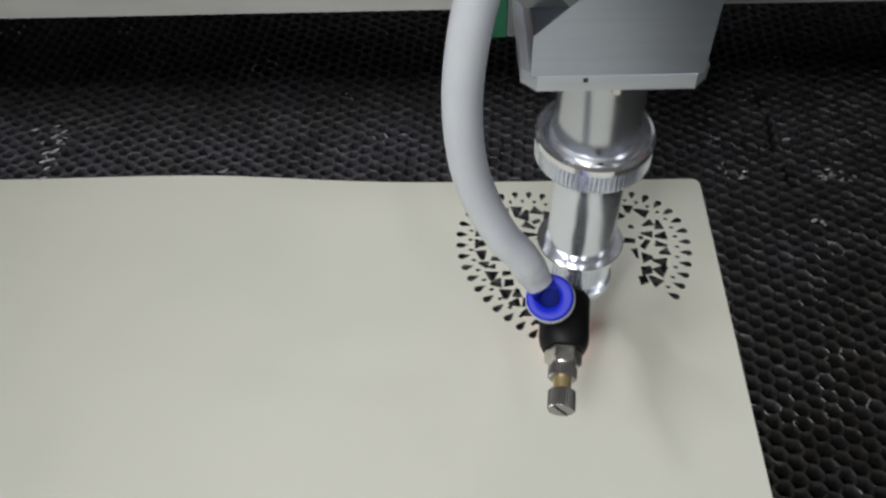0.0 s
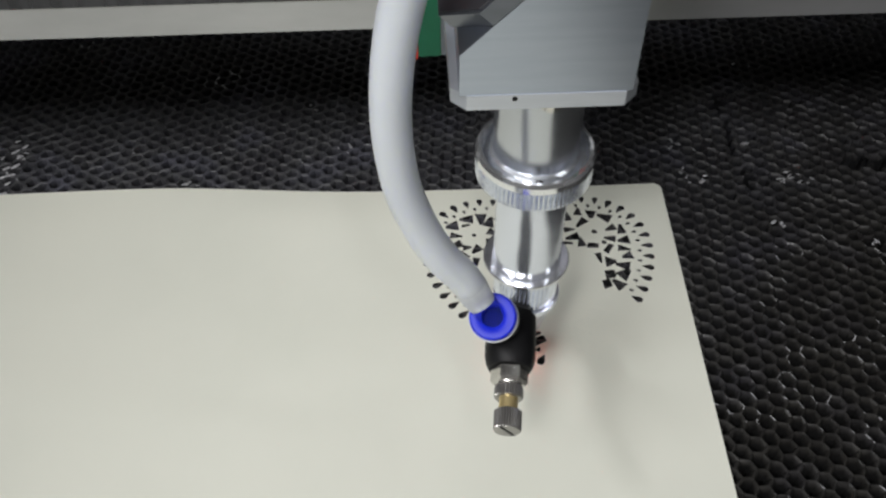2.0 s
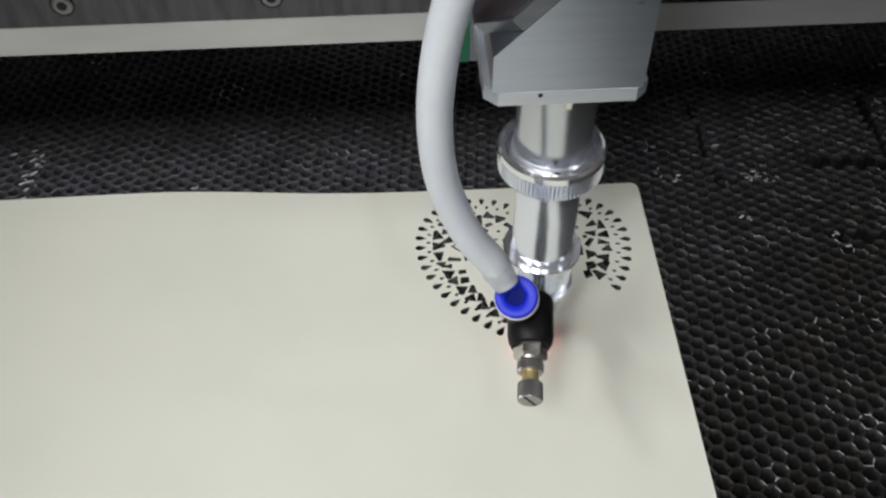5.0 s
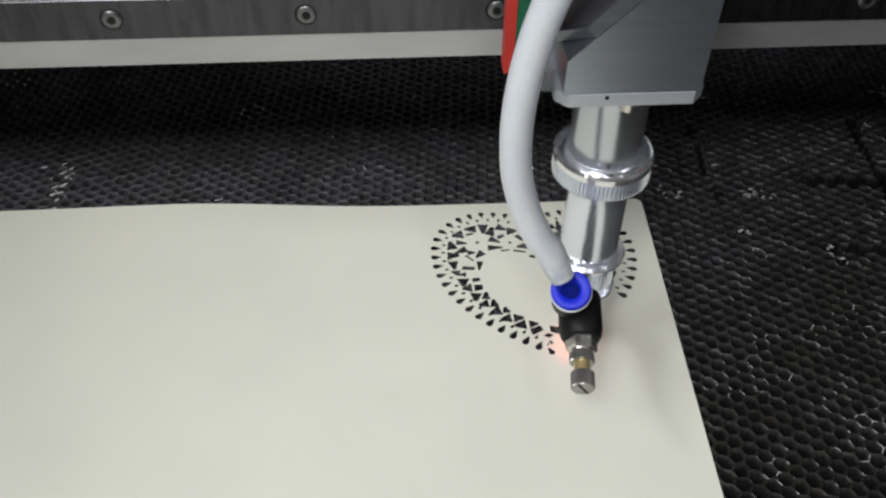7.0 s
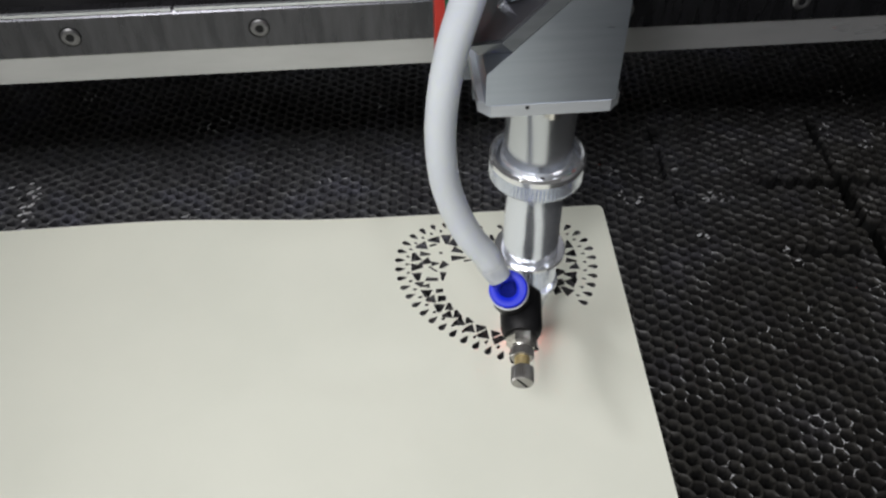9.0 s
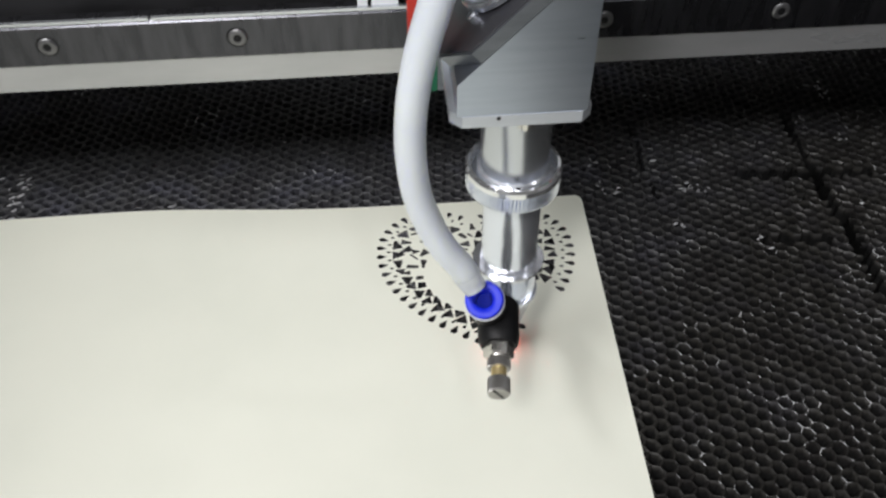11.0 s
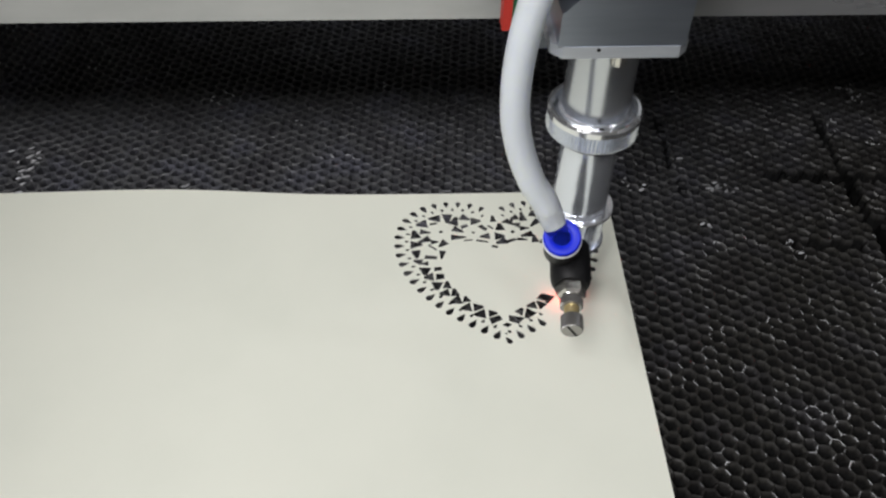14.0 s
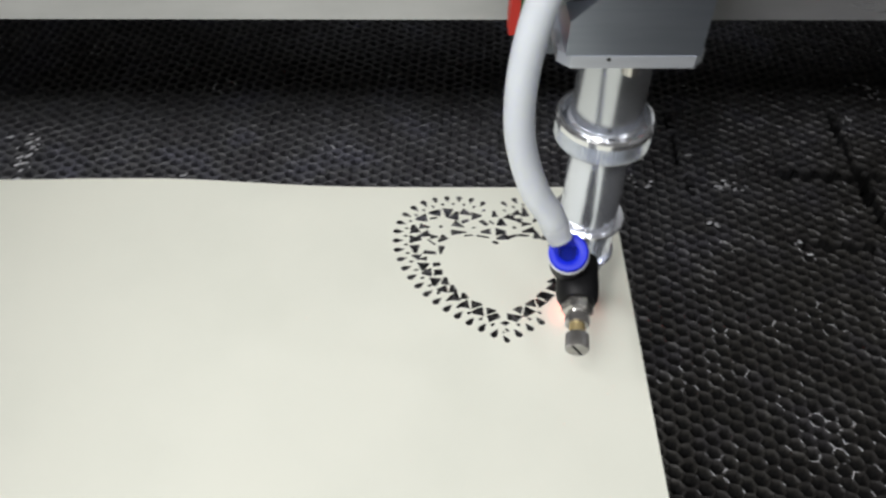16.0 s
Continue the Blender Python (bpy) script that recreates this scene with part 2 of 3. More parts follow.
# ---- the honeycomb bed ----
PITCH = 5.3
TURN_BED = radians(-6)
EDGE, RISE = PITCH / math.sqrt(3), PITCH / 2


def in_slit(x, y):
    """Where the bed is burnt right through."""
    wob = 0.8 * noise.noise((x * 0.12, y * 0.12, 3.0))
    if abs(x - 85.0 - wob) < 0.9 and 8 < y < 78:
        return True
    if abs(x - (162.8 + 0.01 * abs(y - 20)) - wob) < (1.8 if y > 31 else 2.7) and y < 76:
        return True
    if 125 < x < 190 and abs(y - (32.6 - 0.075 * (x - 125)) - wob) < 2.4:
        return True
    return 123 < x < 154 and abs(y - (-9.9 - 0.11 * (x - 123)) - wob) < 2.2


def corner(i, k):
    """The i-th corner of the k-th corrugated strip's upper or lower flats, a little uneven."""
    step = i // 4
    u = (step * 3 + (0, 1, 1.5, 2.5)[i % 4]) * EDGE + (1.5 * EDGE if k % 2 else 0)
    v = (k + (1 if i % 4 > 1 else 0)) * RISE
    j = noise.noise_vector((u * 0.23, v * 0.23, 0.0)) * 0.75
    u, v = u + j.x, v + j.y
    c, s = math.cos(TURN_BED), math.sin(TURN_BED)
    return c * u - s * v, s * u + c * v


def strip_runs(k, i0, i1, deep=14.0, thick=2.05):
    """The unbroken runs of one corrugated strip, each a mesh of its own."""
    runs, last = [], None
    pts = [corner(i, k) for i in range(i0, i1)]
    for (x, y), (x1, y1) in zip(pts, pts[1:]):
        if not (-330 < x < 330 and -500 < y < 420) or in_slit((x + x1) / 2, (y + y1) / 2):
            last = None
            continue
        if last is None:
            runs.append(bmesh.new())
        bm, d = runs[-1], Vector((y - y1, x1 - x)).normalized() * thick / 2

        def ring(px, py):
            lift = 0.35 * noise.noise((px * 0.15, py * 0.15, 7.0)) + 0.3 * noise.noise((px * 0.6, py * 0.6, 4.0))
            top, half, w = -0.3 + lift, Vector((px, py)), 1.0 + 0.35 * noise.noise((px * 0.4, py * 0.4, 9.0))
            # the ridges are eaten rounder towards the front right
            eaten = max(0.0, min(1.0, (px - py + 60) / 160))
            spots = ((1.2 * w, -deep), (1.15 * w, top - 2.5), ((1.04 - 0.06 * eaten) * w, top - 0.95 - 0.25 * eaten), ((0.78 - 0.2 * eaten) * w, top - 0.25 - 0.1 * eaten), (0.36 - 0.2 * eaten, top))
            spots += tuple((-k, z) for k, z in reversed(spots))
            return [bm.verts.new(((half.x + d.x * k) * MM, (half.y + d.y * k) * MM, z * MM)) for k, z in spots]

        a, b = last or ring(x, y), ring(x1, y1)
        # glints are painted mostly on the edges that run to the front right
        glint_faces = (3, 4) if y1 < y - 1.2 else (4,) if noise.noise((x * 0.07, y * 0.07, 1.0)) > 0.3 - 0.4 * max(0.0, min(1.0, (x - y - 185) / 60)) else ()
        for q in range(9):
            bm.faces.new((a[q], a[q + 1], b[q + 1], b[q])).material_index = 1 if q in glint_faces else 0
        last = b
    return runs


def joined(meshes):
    bm = bmesh.new()
    for other in meshes:
        seen = {v: bm.verts.new(v.co) for v in other.verts}
        for f in other.faces:
            bm.faces.new([seen[v] for v in f.verts]).material_index = f.material_index
        other.free()
    return bm


bed = thing("honeycomb_bed", "soot-blackened aluminium honeycomb cutting bed with seams", "cutting bed")
outer = []
for k in range(-200, 160):
    runs = strip_runs(k, -160, 160)
    if -42 < k < 52:
        for bm in runs:
            if len(bm.faces) > 30:
                part("strip", bm, SOOT, bed, smooth=True).data.materials.append(RUBBED_GLINT)
            else:
                outer.append(bm)
    else:
        outer += runs
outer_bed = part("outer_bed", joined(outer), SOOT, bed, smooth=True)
outer_bed.data.materials.append(RUBBED_GLINT)
tagged(outer_bed, "the bed's outlying sooty strips", kind="stuff")

tagged(part("ground", box(-430, 430, -520, 461, -62, -58), DARK), "dark sheet metal tray under the bed", "tray", kind="structure")


# ---- the card with its lace heart ----
def bezier(p, q, r, s, t):
    w = ((1 - t) ** 3, 3 * t * (1 - t) ** 2, 3 * t * t * (1 - t), t**3)
    return Vector((sum(a * b[0] for a, b in zip(w, (p, q, r, s))), sum(a * b[1] for a, b in zip(w, (p, q, r, s)))))


HALF = [((0, 10.5), (6, 15.5), (12, 17.2), (19, 16.8)), ((31, 16.3), (40.6, 7), (40.6, -6)), ((41, -27), (26, -45), (0, -58.8))]


def half_heart(count):
    """Points at even steps along the right half, from the notch to the tip, with the inward normal."""
    pts, start = [], HALF[0][0]
    for seg in HALF:
        seg = seg if len(seg) == 4 else (start, *seg)
        pts += [bezier(*seg, n / 60) for n in range(60)]
        start = seg[-1]
    pts.append(Vector(start))
    run = [0.0]
    for a, b in zip(pts, pts[1:]):
        run.append(run[-1] + (b - a).length)
    out = []
    for n in range(count + 1):
        s = run[-1] * n / count
        i = max(1, next((i for i, v in enumerate(run) if v >= s - 1e-6), len(run) - 1))
        f = (s - run[i - 1]) / max(run[i] - run[i - 1], 1e-9)
        p = pts[i - 1].lerp(pts[i], f)
        d = (pts[min(i, len(pts) - 1)] - pts[max(i - 2, 0)]).normalized()
        out.append((p, Vector((d.y, -d.x)) * 1.0))
    return out


def drop(c, inward, size):
    side, pts = Vector((-inward.y, inward.x)), []
    for n in range(9):
        a = math.pi * (0.12 + 1.76 * n / 8)
        pts.append(c + inward * math.cos(a) * size * 0.62 + side * math.sin(a) * size * 0.60)
    return [c + inward * size * 1.7] + pts[1:-1]


def wedge(x, y, long, wide, turn):
    """A three-cornered hole: the middle of its base, its length and width, and the way it points."""
    e = Vector((math.cos(radians(turn)), math.sin(radians(turn))))
    f, b = Vector((-e.y, e.x)) * wide * 0.54, Vector((x, y))
    return [b - f, b - f * 0.7 + e * 0.05, b + e * long - f * 0.28, b + e * long + f * 0.28, b + f]


def bar(x, y, long, wide, turn):
    """A slot with one slanting end."""
    e = Vector((math.cos(radians(turn)), math.sin(radians(turn))))
    f, b = Vector((-e.y, e.x)) * wide * 0.6, Vector((x, y))
    return [b - e * long * 0.5 - f, b + e * long * 0.5 - f * 0.6, b + e * long * 0.46 + f, b - e * long * 0.42 + f]


def dot(x, y, r):
    return [Vector((x + r * math.cos(q * 0.7854), y + r * math.sin(q * 0.7854))) for q in range(8)]


# three-cornered holes: middle, length, width, the way they point
BAND = ((31.8, -0.2, 4.2, 2.9, 92), (32.2, -5.2, 3.7, 3.6, 186), (30.8, -9.2, 3.8, 2.6, 345), (32.1, -12.7, 3.3, 3.2, 195), (29.9, -17.2, 4.3, 3.6, 165),
        (29.0, -21.2, 4.4, 4.4, 40), (26.6, -25.7, 4.3, 3.9, 130), (24.0, -30.2, 4.4, 3.9, 262), (21.4, -33.7, 3.7, 3.6, 124), (17.2, -38.0, 3.9, 3.9, 250),
        (14.1, -41.3, 3.3, 3.5, 128), (9.0, -45.5, 4.1, 3.9, 235))
INNER = ((19.9, -30.4, 2.9, 2.6, 190), (18.9, -33.9, 3.0, 3.0, 66), (14.5, -37.7, 2.8, 2.6, 67), (10.6, -41.6, 3.1, 3.2, 190), (5.4, -44.6, 2.8, 2.9, 53))
LOBE = ((12.7, 7.5, 5.0, 2.8, 95), (17.1, 9.4, 3.2, 2.6, 80), (17.9, 4.4, 4.8, 2.8, 225), (21.8, 8.6, 3.4, 3.5, 262), (26.9, 6.4, 4.6, 3.8, 150), (28.3, 0.9, 3.6, 2.8, 205),
        (27.3, -4.2, 3.4, 2.7, 170), (24.9, -15.2, 3.2, 4.2, 0), (13.8, -2.9, 4.6, 3.1, 195), (16.3, -5.8, 3.9, 2.7, 95), (21.5, -12.8, 4.0, 2.0, 278), (12.3, 0.9, 3.3, 2.3, 0),
        (9.6, 3.2, 2.9, 2.5, 160), (9.4, 7.4, 3.0, 2.8, 205), (7.0, 4.6, 2.6, 2.2, 60))
SLOTS = ((25.7, -9.0, 4.4, 1.7, 52), (20.2, -7.3, 3.6, 2.0, 350), (10.9, -5.7, 3.8, 1.2, 352), (6.2, -6.3, 4.4, 1.4, 18), (24.2, -21.1, 3.4, 3.0, 4), (22.4, -25.3, 2.7, 2.9, 8))


def wedge_about(x, y, long, wide, turn):
    a = radians(turn)
    return wedge(x - math.cos(a) * long * 0.38, y - math.sin(a) * long * 0.38, long, wide, turn)


def lace_half():
    """The holes of the right half of the heart."""
    holes = []
    N = 24
    rim = half_heart(N)
    mids = half_heart(2 * N)
    for n, (p, w) in enumerate(rim):
        if n:
            holes.append(drop(p, w, 1.85 if 5 < n < N else 1.55))
    for n in range(1, 2 * N, 2):
        p, w = mids[n]
        holes.append(drop(p + w * 3.7, w, 0.75))
    holes += [swollen(wedge_about(*q), 0.2) for q in BAND + INNER]
    lobe = [swollen(wedge_about(*q), 0.5) for q in LOBE] + [swollen(bar(*q), 0.4) for q in SLOTS]
    holes += [dot(21.7, -0.6, 0.9), dot(7.6, -1.1, 0.7), dot(24.5, -5.9, 0.8)]
    holes.append([Vector(p) for p in ((1.0, -46.2), (1.1, -49.2), (4.2, -50.4), (6.8, -47.6))])
    return [swollen(h, 0.24) for h in holes] + lobe


def swollen(poly, by):
    mid = sum(poly, Vector((0, 0))) / len(poly)
    return [p + (p - mid).normalized() * by for p in poly]


def mirrored(poly):
    return [Vector((-p.x, p.y)) for p in reversed(poly)]


def middle(poly):
    return sum(poly, Vector((0, 0))) / len(poly)


# the left half was drawn freely, not mirrored
LEFT_LOBE = ((-33.1, -2.1, 3.6, 3.2, 100), (-29.8, 4.5, 3.4, 3.6, 190), (-24.3, 7.7, 3.7, 3.2, 180), (-19.4, 8.1, 4.2, 3.3, 268), (-16.4, 5.5, 3.9, 3.1, 70), (-12.2, 7.8, 3.1, 2.9, 330), (-8.0, 5.7, 2.9, 3.4, 0), (-29.4, -0.4, 3.0, 2.1, 350), (-29.1, -4.9, 4.0, 2.7, 205), (-33.3, -7.6, 3.5, 3.2, 0), (-33.1, -12.5, 3.3, 2.9, 275), (-25.6, -6.3, 1.8, 1.7, 0), (-21.8, -7.2, 3.0, 2.5, 225), (-22.6, -13.2, 3.5, 1.8, 262), (-15.6, 0.6, 3.5, 2.5, 330), (-15.9, -3.8, 4.6, 2.4, 0), (-32.2, -17.0, 2.2, 2.2, 160))
LEFT_BAND = ((-29.7, -18.3, 2.2, 1.7, 180), (-29.9, -22.0, 3.3, 3.8, 268), (-28.1, -25.6, 2.9, 3.4, 185), (-25.5, -30.0, 3.4, 3.6, 265), (-21.5, -30.4, 2.9, 2.6, 85), (-22.4, -34.2, 2.9, 3.0, 190), (-18.7, -34.4, 3.0, 2.6, 95), (-18.2, -38.2, 3.3, 3.8, 200), (-14.5, -38.0, 2.2, 2.4, 100), (-14.5, -41.9, 2.9, 3.4, 190), (-10.6, -41.9, 2.9, 3.1, 0), (-9.5, -45.3, 3.4, 3.6, 185), (-5.3, -45.1, 2.4, 2.6, 0))
NOTCH = ((-3.9, -3.4, 3.3, 2.9, 185), (-0.0, 6.6, 3.2, 2.0, 95), (2.5, 1.6, 3.6, 3.4, 90), (1.4, -3.5, 3.4, 3.7, 0), (2.7, -6.6, 3.9, 3.4, 200), (5.6, 5.3, 2.6, 2.2, 200))
LEFT_SLOTS = ((-25.2, 4.5, 2.8, 1.0, 10), (-26.4, -9.3, 4.2, 0.8, 315), (-27.3, -15.0, 4.6, 1.7, 350), (-24.7, -21.5, 2.6, 1.7, 0), (-24.1, -25.7, 3.0, 2.5, 0), (-4.2, -48.2, 4.4, 2.4, 20), (-12.4, 2.6, 2.8, 1.5, 20), (-11.4, -5.6, 3.2, 0.8, 5), (-5.7, -6.3, 4.5, 1.0, 345), (-4.8, 1.6, 3.7, 1.7, 310), (-1.6, 1.9, 2.4, 0.9, 310), (-0.8, -9.6, 2.0, 1.2, 330))

outer_count = 2 * 24  # the rim holes come first
right = lace_half()
left = [mirrored(p) for p in right[:outer_count] if abs(middle(p).x) > 0.6]
left += [swollen(wedge_about(*q), 0.85) for q in LEFT_LOBE] + [swollen(wedge_about(*q), 0.55) for q in NOTCH] + [swollen(wedge_about(*q), 0.65) for q in LEFT_BAND] + [swollen(bar(*q), 0.35) for q in LEFT_SLOTS]
left += [dot(-22.4, -0.4, 0.9), dot(-9.0, -1.1, 0.75)]
centre = [[Vector(p) for p in ((-2.2, -50.9), (0, -52.2), (2.0, -50.7), (0, -49.7))], dot(-0.9, -55.0, 0.5), dot(0.9, -55.0, 0.5), dot(0, 8.4, 0.7)]


RIM = [p for p, w in half_heart(120)]


def from_rim(c):
    return min((Vector((abs(c.x), c.y)) - p).length for p in RIM)


def uncut(poly):
    """The stretch of the right side's rim that the cutter has not reached by the end."""
    c = middle(poly)
    return from_rim(c) < 4.4 and 16.6 < c.x < 31.8 and -48 < c.y < -30.6


def cut_time(poly):
    """When the cutter frees this piece; None for pieces that lay cut before the clip."""
    c = middle(poly)
    if c.y > -28 or c.x < -9 or (c.x > 0 and c.y > -29.4) or from_rim(c) > 14:
        return None
    if c.x > 11.5 and c.y > -41.5:
        return None if c.x > 27 else 13.1 + 2.7 * (c.y + 41.5) / 12.5
    steps = ((-9, 0.3), (-2, 1.9), (6, 7.6), (13, 10.8), (22, 11.9))
    for (x0, t0), (x1, t1) in zip(steps, steps[1:]):
        if x0 <= c.x <= x1:
            late = 3.6 if from_rim(c) < 3 and -4 < c.x < 9 else 0.0
            return min(t0 + (t1 - t0) * (c.x - x0) / (x1 - x0) + late, 11.7)
    return None


def clear(poly, others):
    return all((middle(poly) - middle(o)).length > 1.5 for o in others)


def ordered(poly):
    """The corners of the hole's convex outline, turning to the left."""
    ring = [poly[i] for i in convex_hull_2d(poly)]
    area = sum(a.x * b.y - b.x * a.y for a, b in zip(ring, ring[1:] + ring[:1]))
    return ring if area > 0 else ring[::-1]


holes = []
for poly in right + left + centre:
    if not uncut(poly) and clear(poly, holes) and len(poly) > 2:
        holes.append(ordered(poly))


def card_top(x):
    """The card's far edge, which is a little wavy."""
    return 23.2 + 6.2 / (1 + math.exp((x + 95) / 18)) + 0.15 * math.exp(-((x + 138) / 16) ** 2)


def card_lift(x, y):
    return 0.25 + 0.6 * math.exp(-((x + 150) / 40) ** 2) * max(0.0, min(1.0, (y + 40) / 70)) + 0.5 * noise.noise((x * 0.011, y * 0.011, 2.0))


def card_mesh():
    from_right = [(50.9 + 0.036 * (y - 18), y) for y in (-480, -420, -360, -300, -245, -190, -150, -110, -70, -30, 0, 18)]
    arc = [(50.9, 20.5), (50.2, 22.2), (48.6, 23.1)]
    top = [(x, card_top(x)) for x in range(42, -421, -6)]
    outline = [Vector(p) for p in from_right + arc + top] + [Vector((-420, -480))]
    verts, edges, faces = list(outline), [], [list(range(len(outline)))]
    for poly in holes:
        faces.append(list(range(len(verts), len(verts) + len(poly))))
        verts += poly
    def inside_any(p):
        return any((p - middle(h)).length < 4.5 for h in holes)
    for x in range(-412, 48, 8):
        for y in range(-470, 20, 8):
            p = Vector((x + 0.01, y + 0.02))
            if not inside_any(p):
                verts.append(p)
    vs, _e, fs, _ov, _oe, of = delaunay_2d_cdt(verts, edges, faces, 1, 1e-5)
    bm = bmesh.new()
    bv = [bm.verts.new((v.x * MM, v.y * MM, card_lift(v.x, v.y) * MM)) for v in vs]
    for f, origin in zip(fs, of):
        if max(origin, default=0) == 0:
            bm.faces.new([bv[i] for i in f])
    bmesh.ops.delete(bm, geom=[v for v in bm.verts if not v.link_faces], context="VERTS")
    return bm


card = part("card", card_mesh(), PAPER)
solid = card.modifiers.new("thickness", "SOLIDIFY")
solid.thickness, solid.offset = 0.35 * MM, 1.0
tagged(card, "cream paper card with a half-cut lace heart lying on the bed", "paper card")


chips = []
for poly in holes:
    when = cut_time(poly)
    if when is None:
        continue
    c = middle(poly)
    z = card_lift(c.x, c.y)
    bm = prism([tuple((p - c)) for p in poly], "z", -0.35, 0.0)
    chip = part("paper_chip", bm, PAPER)
    tagged(chip, "small cream paper offcut in the lace pattern", "paper offcut", "lace offcuts")
    chips.append((chip, c, z, when))

# ---- the gantry: beam, rail and its screws ----
gantry = thing("gantry_beam", "pale grey aluminium gantry beam with a dark steel guide rail", "gantry")
part("beam", bevelled(prism([(49.5, 93), (49.5, 102.6), (56, 102.6), (56, 114), (110, 114), (110, 93.4), (50, 93)], "x", -430, 430), 0.6), BEAM, gantry)
part("guide_rail", bevelled(prism([(49, 103), (49, 116.2), (49.8, 117.2), (55.9, 117.2), (55.9, 103)], "x", -430, 430), 0.35), RAIL, gantry, "dark oiled steel guide rail")
# raised out of view so that its shadow falls on the bed behind
part("top_cover", box(-430, 430, 58, 118, 114.2, 182, 1.0), DARK, gantry, "black cover on the beam, made tall to shade the bed")
for n in range(-7, 7):
    x = n * 60 - 20.3
    # flat black discs stand in for the shade round the screw and in its socket
    well = part("well_shade", turned([(0, 3.5), (0.12, 3.5)], (x - 0.25, 49.0, 109.8), (0, -1, 0), 28), BLACK, gantry)
    part("rail_screw", turned([(0.1, 3.0), (0.5, 3.0), (0.9, 2.6), (1.0, 2.2), (1.0, 1.5), (0.5, 1.4)], (x, 49.0, 110), (0, -1, 0), 28), SCREW, well, "socket screw in the rail", True)
    part("socket", turned([(0.7, 1.35), (0.78, 1.35)], (x, 49.0, 110), (0, -1, 0), 6), BLACK, well)
# bright strips stand in for the broken highlight along the rail's top edge
for x0, x1 in ((-430, -107), (-106, 430)):
    part("rail_highlight", bevelled(box(x0, x1, 48.9, 50.3, 117.3, 118.3), 0.4), SATIN, gantry, "bright strip drawn as the highlight on the rail's top edge")

# ---- the cutting head on its carriage ----
head = thing("laser_cutting_head", "aluminium laser head with chrome lens tube and air nozzle", "laser head")
part("base_plate", bevelled(prism([(-19, -28), (11.2, -28), (14, -25), (14, 0), (-22, 0), (-22, -25)], "z", 127.2, 130.6), 0.25, 1), PLATE, head)
part("mirror_body", bevelled(prism([(-20.4, 130.6), (12.4, 130.6), (12.4, 190), (6, 190), (6, 166.1), (-20.4, 139.7)], "y", -27.8, 0), 0.25, 1), ALUMINIUM, head)


def slab():
    bm = bmesh.new()
    d, n = Vector((1, 0, 1)).normalized(), Vector((-1, 0, 1)).normalized()
    o = Vector((-20.4, 0, 139.7)) + n * 0.15
    flat = [(8.5, -27.8), (58, -27.8), (58, 0), (-1, 0), (-1, -18)]
    lo = [bm.verts.new((o + d * u + Vector((0, v, 0))) * MM) for u, v in flat]
    hi = [bm.verts.new((o + d * u + Vector((0, v, 0)) + n * 3.6) * MM) for u, v in flat]
    bm.faces.new(lo), bm.faces.new(hi)
    for i in range(5):
        bm.faces.new((lo[i], lo[(i + 1) % 5], hi[(i + 1) % 5], hi[i]))
    return bevelled(bm, 0.25, 1)


plate = part("mirror_plate", slab(), SLABM, head, "mirror plate at forty-five degrees")
SLOPE, OUT = Vector((1, 0, 1)).normalized(), Vector((-1, 0, 1)).normalized()
FOOT = Vector((-20.4, 0, 139.7)) + OUT * 3.75


def cover():
    flat = [(9.0, -27.2), (57, -27.2), (57, -0.5), (-0.4, -0.5), (-0.4, -17.8)]
    bm = bmesh.new()
    lo = [bm.verts.new((FOOT + SLOPE * u + Vector((0, v, 0)) + OUT * 0.02) * MM) for u, v in flat]
    hi = [bm.verts.new((FOOT + SLOPE * u + Vector((0, v, 0)) + OUT * 0.5) * MM) for u, v in flat]
    bm.faces.new(lo), bm.faces.new(hi)
    for i in range(5):
        bm.faces.new((lo[i], lo[(i + 1) % 5], hi[(i + 1) % 5], hi[i]))
    return bm


part("cover", cover(), DARKPLATE, plate, "dark grey anodised cover")
RIMC = FOOT + SLOPE * 25 + Vector((0, -8, 0))
part("mirror_rim", turned([(0.4, 13.2), (1.2, 14.6), (2.6, 14.6), (3.2, 13.9), (3.2, 13.0), (1.0, 12.6)], RIMC, OUT, 56), CHROME, plate, "polished mirror rim", True)
part("rim_screw", turned([(0.4, 1.3), (2.4, 1.3), (2.8, 1.0)], FOOT + SLOPE * 12.2 + Vector((0, -17.6, 0)), OUT, 16), CHROME, plate)
part("rear_plate", box(-20.2, 13.6, 0.2, 3.4, 112.4, 190, 0.4), SLABM, head)
part("carriage_block", box(-22.6, 13.4, 3.6, 30, 117, 152, 0.8), SLABM, head)
cap = part("end_cap", box(-27.7, -22.7, 4.2, 14, 116.4, 152, 0.8), GREEN, head, "green plastic end cap")
part("seal", box(-30.4, -27.8, 4.0, 10, 116.0, 151, 0.5), RED, cap, "red rubber wiper seal")
cap = part("end_cap", box(13.5, 18.7, 4.2, 14, 116.4, 152, 0.8), GREEN, head, "green plastic end cap")
part("seal", box(18.8, 21.4, 4.0, 10, 116.0, 151, 0.5), RED, cap, "red rubber wiper seal")
part("carriage_arm", box(-20, 12, 30.1, 48, 122, 150, 0.8), ALUMINIUM, head)
for x0, x1 in ((-44.6, -41.4), (-40.1, -31.6), (38.7, 48.2)):
    part("cable_block", box(x0, x1, 50.4, 57, 117.9, 140, 0.5), WHITEP, head, "small white cable block")
part("lens_tube", turned([(84, 10.4), (128, 10.4)], sides=64), SATIN, head, smooth=True)
part("threaded_collar", turned([(84, 11.0)] + [(87.5 + 0.45 * n, 11.3 if n % 2 else 10.9) for n in range(10)] + [(92.0, 10.6)], sides=64), CHROME, head)
